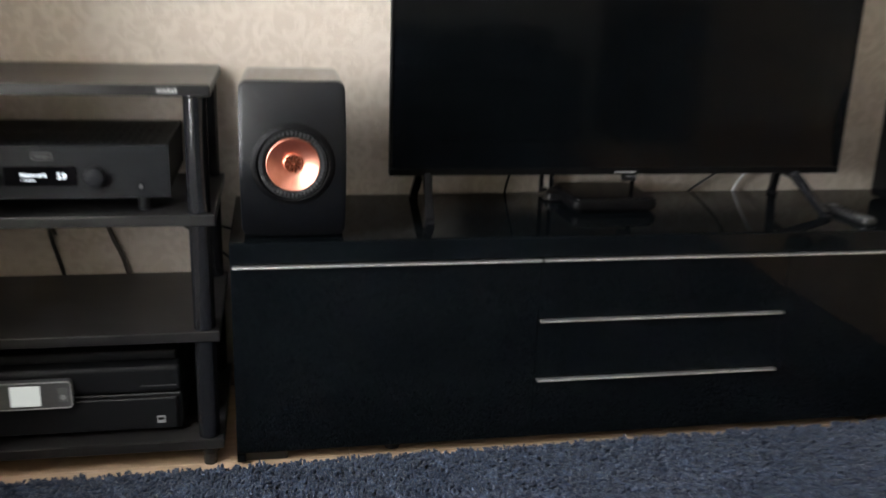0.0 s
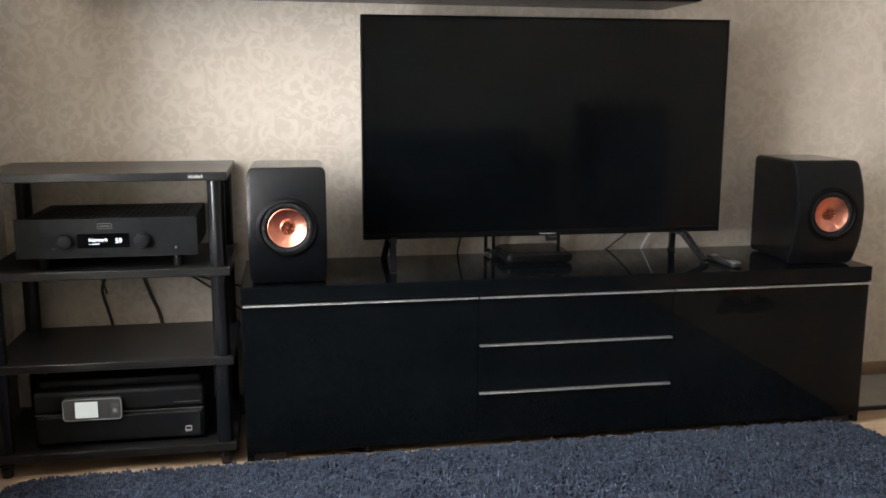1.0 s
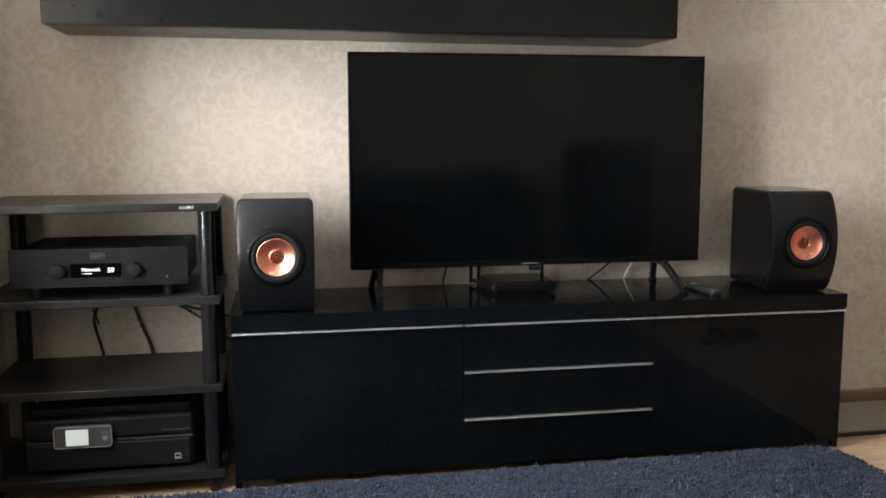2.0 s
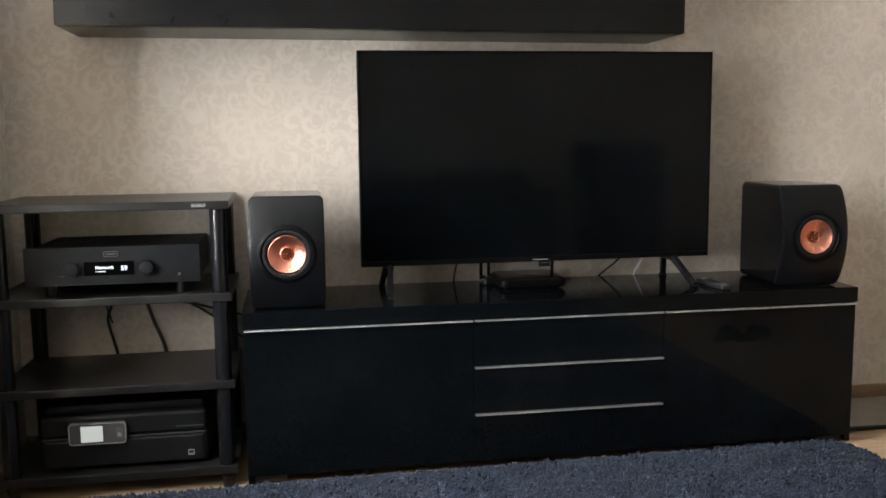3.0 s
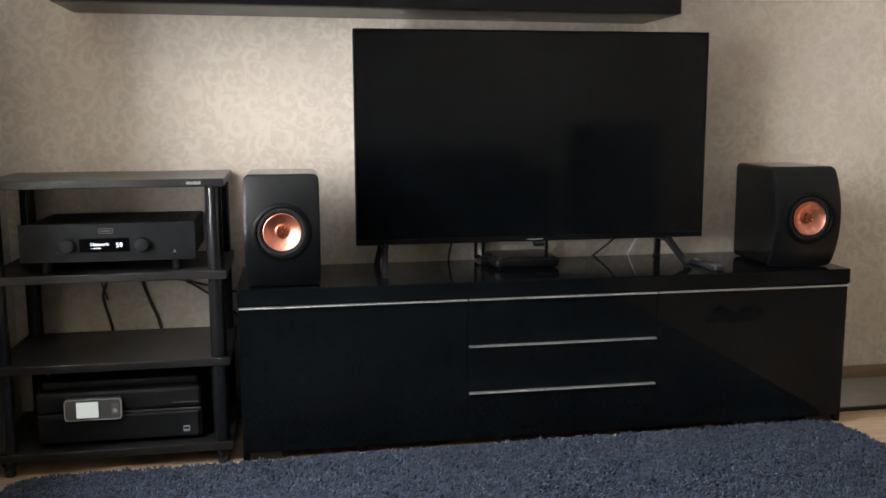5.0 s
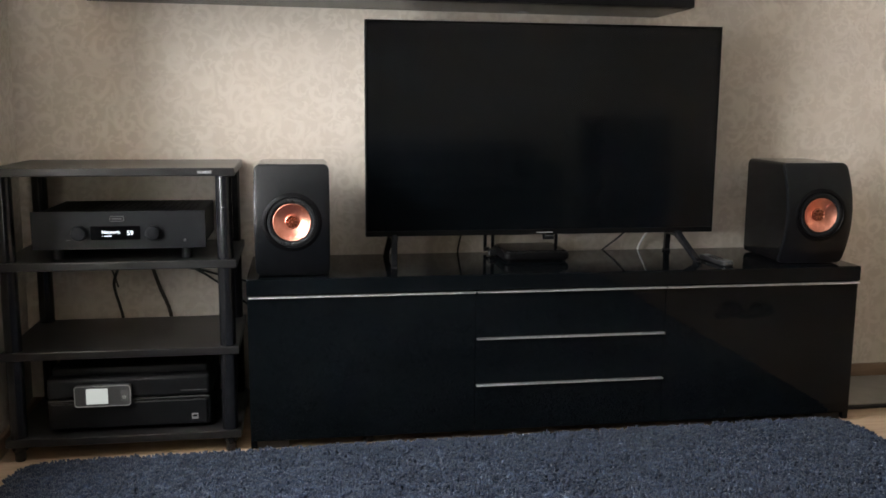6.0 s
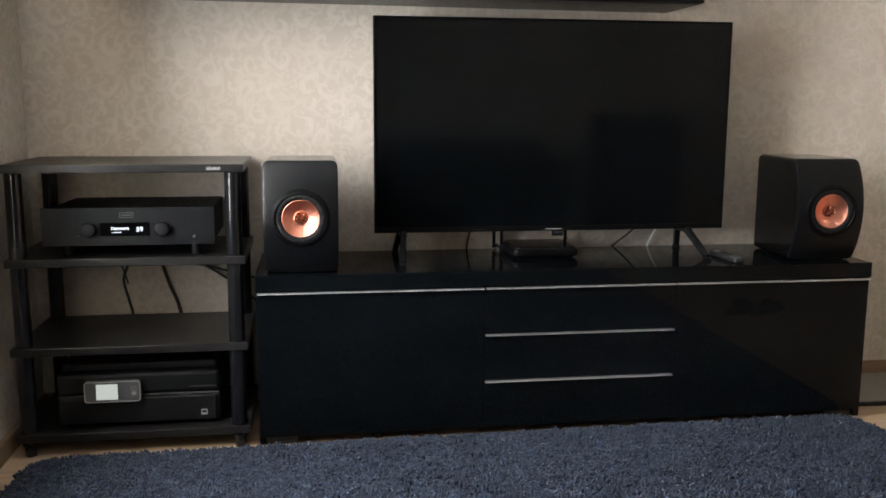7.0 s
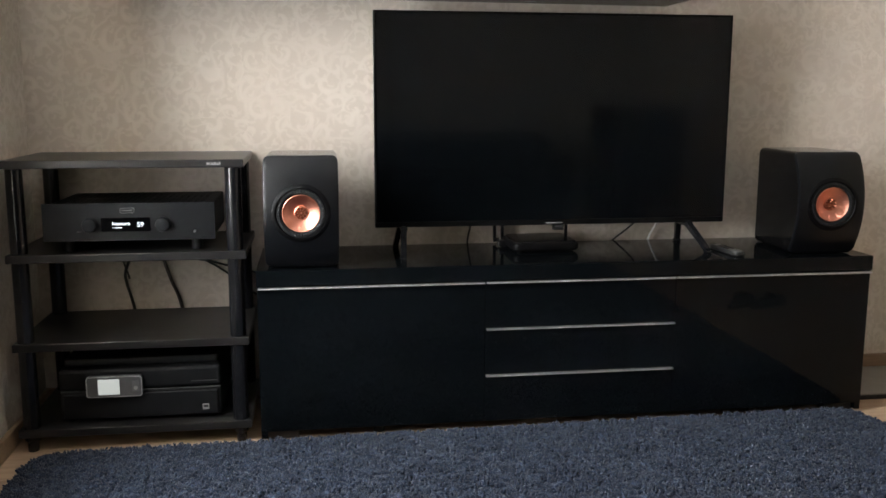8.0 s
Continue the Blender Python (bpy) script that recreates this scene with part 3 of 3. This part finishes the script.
cable("power_cable", [(0.656, 0.300, 0.62), (0.652, 0.345, 0.57), (0.648, 0.380, 0.525), (0.645, 0.3935, 0.487), (0.644, 0.3965, 0.43), (0.645, 0.3965, 0.07)], 0.0030, CABLE, "thin black cable dropping behind the bench")
cable("aerial_cable", [(1.215, 0.300, 0.62), (1.196, 0.345, 0.565), (1.172, 0.372, 0.530), (1.145, 0.389, 0.503), (1.118, 0.3955, 0.475), (1.095, 0.397, 0.42), (1.08, 0.397, 0.07)], 0.0030, CABLE, "black cable curving behind the bench")
cable("network_cable", [(1.290, 0.300, 0.62), (1.274, 0.350, 0.565), (1.262, 0.380, 0.525), (1.251, 0.3935, 0.487), (1.247, 0.3965, 0.43), (1.24, 0.397, 0.07)], 0.0036, CABLE_WHITE, "white cable running from the television behind the bench")

# ---------------------------------------------------------------- equipment rack
rack = thing("equipment_rack", (-0.330, 0.0, 0), "open four-tier black equipment rack with round posts", "rack")
RX, RY0, RY1 = 0.306, 0.004, 0.392
levels = ((0.047, 0.069), (0.284, 0.306), (0.522, 0.544), (0.7675, 0.789))
for z0, z1 in levels:
    part("shelf", rbox(-RX, RX, RY0, RY1, z0, z1, 0.0025), BLACK_ASH, rack, "black ash-grained shelf")
plate_ob = part("nameplate", rbox(0.211, 0.249, RY0 - 0.0014, RY0 - 0.0002, 0.774, 0.783, 0.0004), GREY_PLASTIC, rack, "small grey nameplate")
for x0, x1, z0, z1 in ((0.2125, 0.2475, 0.7747, 0.7765), (0.2130, 0.2185, 0.7770, 0.7805), (0.2200, 0.2215, 0.7770, 0.7820), (0.2235, 0.2290, 0.7770, 0.7800), (0.2305, 0.2365, 0.7770, 0.7815), (0.2380, 0.2420, 0.7770, 0.7800), (0.2440, 0.2470, 0.7770, 0.7825)):
    part("bar", rbox(x0, x1, RY0 - 0.0021, RY0 - 0.0015, z0, z1, 0), BADGE, plate_ob, "plain silver bar", 0)
for x in (-RX + 0.030, RX - 0.030):
    for y in (RY0 + 0.024, RY1 - 0.026):
        for (_, a), (b, _) in zip(levels, levels[1:]):
            part("post", lathe([(0.0205, a + 0.0003), (0.0215, a + 0.0015), (0.0215, b - 0.0015), (0.0205, b - 0.0003)], 32, at=(x, y, 0), close=True), POST, rack)
        part("foot", lathe([(0.0125, 0.004), (0.0140, 0.0055), (0.0145, 0.030), (0.0205, 0.036), (0.0215, 0.0467)], 28, at=(x, y, 0), close=True), POST, rack)

# ---------------------------------------------------------------- amplifier
amp = thing("amplifier", (-0.322, 0.012, 0.544), "dark grey metal amplifier with two knobs and a lit display", "amplifier")
part("body", rbox(-0.212, 0.212, 0.012, 0.345, 0.034, 0.126, 0.003), SATIN, amp)
o = []
for i in range(21):
    u = -1 + i / 10
    o.append((0.2185 * u, 0.004 * u * u - 0.001))
fp = loft([[(x, y, z) for x, y in o] + [(0.2185, 0.0115, z), (-0.2185, 0.0115, z)] for z in (0.0335, 0.0345, 0.1310, 0.132)])
part("front_panel", fp, SATIN, amp)
for i in range(22):
    for y in (0.07, 0.20):
        part("vent_rib", rbox(-0.185 + i * 0.0172, -0.177 + i * 0.0172, y, y + 0.10, 0.1261, 0.1275, 0.0004, 1), DARK_TRIM, amp)
win = part("display", plate(0.1245, 0.036, 0.003, -0.0032, 0.001, -0.00925, 0.076, 0.0005), DISPLAY, amp, "black display window")
part("display_writing", lettering("Network", 0.0122, (-0.0435, -0.0036, 0.0745)), OLED, win, "glowing white writing")
part("display_writing", lettering("59", 0.0172, (0.0195, -0.0036, 0.0700)), OLED, win, "glowing white number")
part("display_line", rbox(-0.037, -0.0185, -0.0038, -0.0034, 0.0672, 0.0690, 0), OLED, win, "small glowing bar", 0)
part("display_dot", rbox(-0.0425, -0.0405, -0.0038, -0.0034, 0.0672, 0.0688, 0), OLED, win, "", 0)
for x in (-0.099, 0.086):
    part("knob", lathe([(0.0205, 0.0025), (0.0205, 0.0005), (0.0185, -0.001), (0.0185, -0.017), (0.0172, -0.0195), (0.0145, -0.0205), (0.0002, -0.0195)], 48, "y", (x, 0, 0.076), close=True), SATIN, amp, "round satin black knob")
bd = part("maker_badge", plate(0.036, 0.014, 0.004, -0.0026, 0.0, -0.004, 0.113, 0.0005), PLASTIC, amp, "small plain oval badge")
ring_o, ring_i = rounded_outline(0.036, 0.014, 0.004), rounded_outline(0.0335, 0.0115, 0.003)
part("badge_rim", loft([[(x - 0.004, y, z + 0.113) for x, z in oo] for oo, y in ((ring_o, -0.0024), (ring_o, -0.0032), (ring_i, -0.0032), (ring_i, -0.0024))], caps=False), GREY_PLASTIC, bd)
part("badge_bar", rbox(-0.016, 0.008, -0.0032, -0.0027, 0.1115, 0.1145, 0), GREY_PLASTIC, bd, "", 0)
part("power_button", lathe([(0.0035, 0.002), (0.0035, -0.003), (0.0028, -0.004), (0.0002, -0.004)], 20, "y", (0.166, 0.0, 0.055), close=True), PALE_GREY, amp, "small pale button")
part("legend_bar", rbox(-0.133, -0.122, -0.0008, 0.0035, 0.0575, 0.0585, 0), GREY_PLASTIC, amp, "", 0)
for x in (-0.165, 0.165):
    for y in (0.045, 0.30):
        part("foot", lathe([(0.012, 0.0005), (0.0135, 0.003), (0.0135, 0.028), (0.012, 0.0345)], 28, at=(x, y, 0), close=True), SATIN, amp)

# ---------------------------------------------------------------- printer
pr = thing("printer", (-0.322, 0.045, 0.069), "black inkjet printer with a small lit control panel", "printer")
part("body", rbox(-0.214, 0.214, 0.004, 0.335, 0.0075, 0.0885, 0.006, 3), PRINTER, pr)
part("tray_front", rbox(-0.205, 0.205, -0.004, 0.0038, 0.012, 0.082, 0.004, 3), PRINTER, pr)
lid = part("scanner_lid", rbox(-0.214, 0.214, 0.0, 0.33, 0.092, 0.150, 0.009, 3), PRINTER, pr)
part("lid_step", rbox(-0.205, 0.205, 0.03, 0.322, 0.1505, 0.172, 0.006, 3), PRINTER, lid)
part("seam_trim", rbox(-0.212, 0.212, -0.0022, 0.0, 0.0889, 0.0916, 0.0006), GREY_PLASTIC, pr, "thin grey trim line")
part("lid_mark", rbox(0.135, 0.205, -0.0012, -0.0002, 0.1065, 0.1090, 0.0004), GREY_PLASTIC, lid, "thin grey bar")
panel = part("control_panel", plate(0.146, 0.058, 0.009, -0.020, -0.0042, -0.066, 0.106, 0.002), GREY_PLASTIC, pr, "grey control panel with a rounded rim")
ring_o, ring_i = rounded_outline(0.146, 0.058, 0.009), rounded_outline(0.141, 0.053, 0.0065)
part("panel_rim", loft([[(x - 0.066, y, z + 0.106) for x, z in oo] for oo, y in ((ring_o, -0.0195), (ring_o, -0.0212), (ring_i, -0.0212), (ring_i, -0.0195))], caps=False), BADGE, panel, "pale rim")
part("lcd", plate(0.056, 0.043, 0.001, -0.0214, -0.0204, -0.080, 0.106, 0.0003), LCD, panel, "lit pale screen")
part("button", lathe([(0.0055, -0.019), (0.0055, -0.0215), (0.0045, -0.0225), (0.0002, -0.0225)], 20, "y", (-0.010, 0, 0.101), close=True), BADGE, panel)
part("button_field", plate(0.018, 0.030, 0.002, -0.0206, -0.0200, -0.010, 0.106, 0.0002), PALE_GREY, panel)
tag = part("square_mark", plate(0.017, 0.016, 0.0015, -0.0052, -0.0042, 0.172, 0.034, 0.0002), BADGE, pr, "small pale square mark")
part("mark_field", plate(0.012, 0.006, 0.0006, -0.0058, -0.0053, 0.172, 0.0355, 0.0001), PLASTIC, tag)
for x in (-0.19, 0.19):
    for y in (0.03, 0.30):
        part("foot", lathe([(0.010, 0.0005), (0.011, 0.002), (0.010, 0.0078)], 16, at=(x, y, 0), close=True), RUBBER, pr)

# cables behind the rack
cable("mains_cable", [(-0.405, 0.365, 0.60), (-0.402, 0.396, 0.52), (-0.400, 0.399, 0.47), (-0.416, 0.399, 0.42), (-0.413, 0.398, 0.385), (-0.402, 0.399, 0.34), (-0.392, 0.399, 0.28), (-0.38, 0.399, 0.06)], 0.0045, CABLE, "black mains cable hanging behind the rack")
cable("signal_cable", [(-0.436, 0.362, 0.60), (-0.432, 0.396, 0.50), (-0.420, 0.398, 0.455), (-0.411, 0.3985, 0.425), (-0.404, 0.3985, 0.40)], 0.003, CABLE_BROWN, "brown signal cable hanging behind the rack")
cable("mains_cable", [(-0.320, 0.365, 0.60), (-0.312, 0.397, 0.50), (-0.300, 0.399, 0.455), (-0.280, 0.399, 0.39), (-0.256, 0.399, 0.325), (-0.235, 0.399, 0.20), (-0.22, 0.399, 0.06)], 0.0055, CABLE_BROWN, "brown mains cable hanging behind the rack")
cable("speaker_cable", [(-0.215, 0.360, 0.58), (-0.21, 0.394, 0.47), (-0.16, 0.397, 0.450), (-0.10, 0.397, 0.432), (-0.035, 0.397, 0.414), (0.03, 0.3975, 0.402), (0.09, 0.3975, 0.43), (0.115, 0.392, 0.50), (0.118, 0.290, 0.55)], 0.0035, CABLE, "black speaker cable from the rack to the bench")
cable("speaker_cable", [(-0.190, 0.360, 0.58), (-0.185, 0.394, 0.47), (-0.14, 0.397, 0.432), (-0.09, 0.397, 0.396), (-0.035, 0.397, 0.350), (0.03, 0.3975, 0.31), (0.25, 0.3985, 0.25)], 0.0035, CABLE, "black speaker cable sagging between rack and bench")

# ---------------------------------------------------------------- on the floor
board = thing("grey_board", (2.28, 0.265, 0.004), "flat grey board with a dark edge lying by the skirting", "board")
part("panel", rbox(-0.44, 0.44, -0.158, 0.125, 0.002, 0.016, 0.002), GREY_BOARD, board)
part("edge_strip", rbox(-0.44, 0.44, -0.165, -0.1585, 0.0005, 0.014, 0.002), RUBBER, board, "black edge strip")

def slipper(at, turn):
    sl = thing("slipper", at, "dark cloth slipper lying on the laminate floor", "slipper", "pair of slippers", turn)

    def sole_ring(z, grow):
        return [(0.045 * (1 - 0.18 * math.sin(a)) * math.cos(a) * grow, 0.13 * math.sin(a) * grow, z) for a in (2 * math.pi * k / 28 for k in range(28))]

    part("sole", loft([sole_ring(0.0005, 0.95), sole_ring(0.006, 1.0), sole_ring(0.016, 0.98), sole_ring(0.019, 0.92)]), RUBBER, sl)
    bm = bmesh.new()
    rows = []
    for j in range(9):
        v = -0.012 - 0.105 * j / 8
        half = 0.043 * math.sqrt(max(1 - ((v + 0.0) / 0.124) ** 2, 0.02))
        top = 0.040 - 0.022 * (j / 8) ** 1.6
        rows.append([bm.verts.new((half * math.cos(math.pi * k / 10), v, 0.017 + top * math.sin(math.pi * k / 10))) for k in range(11)])
    for a, b in zip(rows, rows[1:]):
        for k in range(10):
            bm.faces.new((a[k], a[k + 1], b[k + 1], b[k]))
    bmesh.ops.solidify(bm, geom=bm.faces[:], thickness=0.004)
    part("upper", bm, SOFA, sl)
    return sl


slipper((2.118, -1.43, 0.004), 48)
slipper((2.236, -1.40, 0.004), 62)

# ---------------------------------------------------------------- behind the camera, seen in the gloss of the television
sofa = thing("sofa", (0.55, -3.45, 0.004), "long dark cloth sofa against the far wall", "sofa")
part("base", rbox(-1.18, 1.38, -0.48, 0.42, 0.06, 0.30, 0.03, 3), SOFA, sofa)
part("backrest", rbox(-1.18, 1.38, -0.50, -0.22, 0.30, 0.685, 0.06, 4), SOFA, sofa)
for x0, x1 in ((-1.18, -0.96), (1.16, 1.38)):
    part("armrest", rbox(x0, x1, -0.215, 0.42, 0.305, 0.56, 0.05, 4), SOFA, sofa)
for x0, x1 in ((-0.95, 0.095), (0.105, 1.15)):
    part("seat_cushion", rbox(x0, x1, -0.21, 0.43, 0.305, 0.44, 0.04, 4), SOFA, sofa)
for x in (-1.0, 1.28):
    for y in (-0.42, 0.36):
        part("leg", lathe([(0.02, 0.0), (0.025, 0.06)], 16, at=(x, y, 0), close=True), POST, sofa)
chest = thing("dark_cabinet", (2.54, -3.55, 0.004), "dark box-shaped cabinet against the far wall", "cabinet")
part("body", rbox(-0.26, 0.26, -0.25, 0.25, 0.05, 0.88, 0.006), SOFA_WOOD, chest)
for x0, x1 in ((-0.258, -0.002), (0.002, 0.258)):
    part("door", rbox(x0, x1, 0.2505, 0.268, 0.06, 0.87, 0.003), SOFA_WOOD, chest)
part("plinth", rbox(-0.24, 0.24, -0.24, 0.22, 0.0, 0.0495, 0.002), SOFA_WOOD, chest)

# ---------------------------------------------------------------- shag rug
RX0, RX1, RYA, RYB, RR = -0.570, 1.802, -3.0, -0.022, 0.115
rug = thing("shag_rug", ((RX0 + RX1) / 2, (RYA + RYB) / 2, 0.004), "thick blue-grey shag rug spread before the bench", "rug", turn=0.95)
rw, rh = RX1 - RX0, RYB - RYA
part("backing", loft([[(x, y, z) for x, y in rounded_outline(rw - 0.02, rh - 0.02, RR, 10)] for z in (0.0005, 0.010)]), RUG_BACK, rug)
rng = np.random.default_rng(5)


def tufts(count, y_lo, y_hi, size):
    """Bent, twisted strands of yarn, four-sided, standing all over a stretch of the rug."""
    x = rng.uniform(-rw / 2, rw / 2, count)
    y = rng.uniform(y_lo, y_hi, count)
    ix, iy = np.maximum(np.abs(x) - (rw / 2 - RR), 0), np.maximum(np.abs(y) - (rh / 2 - RR), 0)
    keep = np.hypot(ix, iy) < RR + 0.004 * np.sin(x * 90) + 0.004 * np.sin(y * 70)
    x, y = x[keep], y[keep]
    n = len(x)
    ph = rng.uniform(0, 2 * np.pi, n)
    clump = np.sin(x * 151 + 2 * np.sin(y * 83)) * np.sin(y * 167 + 2 * np.sin(x * 79))
    lean = rng.uniform(0.003, 0.012, n) * size
    la = 3.0 * clump + rng.uniform(-2.2, 2.2, n) + 2.0 * np.sin(x * 23 + 3 * np.sin(y * 17))
    h = (0.021 + 0.0025 * clump + rng.normal(0, 0.0016, n))
    w = rng.uniform(0.0022, 0.0038, n) * size
    levels_h = (0.0, 0.45, 0.8, 1.0)
    wid = (0.9, 1.15, 1.2, 0.7)
    verts = np.zeros((n, 12, 3))
    for i, (f, ww_) in enumerate(zip(levels_h, wid)):
        cx = x + np.cos(la) * lean * f ** 1.6
        cy = y + np.sin(la) * lean * f ** 1.6
        cz = 0.004 + h * (f - 0.12 * f * f)
        for k in range(3):
            a = ph + 2 * np.pi * k / 3 + f * 1.5
            verts[:, i * 3 + k, 0] = cx + w * ww_ * np.cos(a)
            verts[:, i * 3 + k, 1] = cy + w * ww_ * np.sin(a)
            verts[:, i * 3 + k, 2] = cz
    quads = np.array([(i * 3 + k, i * 3 + (k + 1) % 3, i * 3 + 3 + (k + 1) % 3, i * 3 + 3 + k) for i in range(3) for k in range(3)])
    faces = (quads[None] + 12 * np.arange(n)[:, None, None]).reshape(-1, 4)
    tips = np.array([9, 10, 11])[None] + 12 * np.arange(n)[:, None]
    me = bpy.data.meshes.new("pile")
    me.vertices.add(n * 12)
    me.vertices.foreach_set("co", verts.reshape(-1).astype(np.float32))
    loops = np.concatenate([faces.reshape(-1), tips.reshape(-1)]).astype(np.int32)
    me.loops.add(len(loops))
    me.loops.foreach_set("vertex_index", loops)
    starts = np.concatenate([np.arange(len(faces)) * 4, len(faces) * 4 + np.arange(n) * 3]).astype(np.int32)
    me.polygons.add(len(starts))
    me.polygons.foreach_set("loop_start", starts)
    me.polygons.foreach_set("use_smooth", np.ones(len(starts), dtype=bool))
    me.update(calc_edges=True)
    me.validate()
    me.materials.append(RUG)
    ob = new("pile", me)
    ob.parent = rug
    tagged(ob, "dense curling blue-grey yarn", kind="stuff")


tufts(95000, rh / 2 - 0.75, rh / 2, 1.0)
tufts(38000, -rh / 2, rh / 2 - 0.75, 1.8)

# ---------------------------------------------------------------- floor
floor = setting("floor", rbox(WALL_W - T, WALL_E + T, WALL_S - T, WALL_N + T, -0.1, -0.004, 0), SKIRT, "light oak laminate floor", "floor", 0)


def plank_mesh(length):
    bm = rbox(0, length, 0, 0.192, -0.004, 0.004, 0.0008, 1)
    for f in bm.faces:
        f.smooth = False
    me = bpy.data.meshes.new("plank")
    bm.to_mesh(me)
    bm.free()
    me.materials.append(PLANK)
    return me


PL = 1.38
whole = plank_mesh(PL - 0.001)
row, yy = 0, WALL_N - 0.1935
cuts = {}
while yy > WALL_S - 0.19:
    xx = WALL_W - (row * 0.47) % PL
    while xx < WALL_E:
        a, b = max(xx, WALL_W), min(xx + PL - 0.001, WALL_E)
        if b - a > 0.02:
            key = round(b - a, 3)
            if key not in cuts:
                cuts[key] = plank_mesh(b - a)
            ob = new("plank", cuts[key])
            ob.location = (a, yy, 0)
            ob.parent = floor
        xx += PL
    yy -= 0.1935
    row += 1
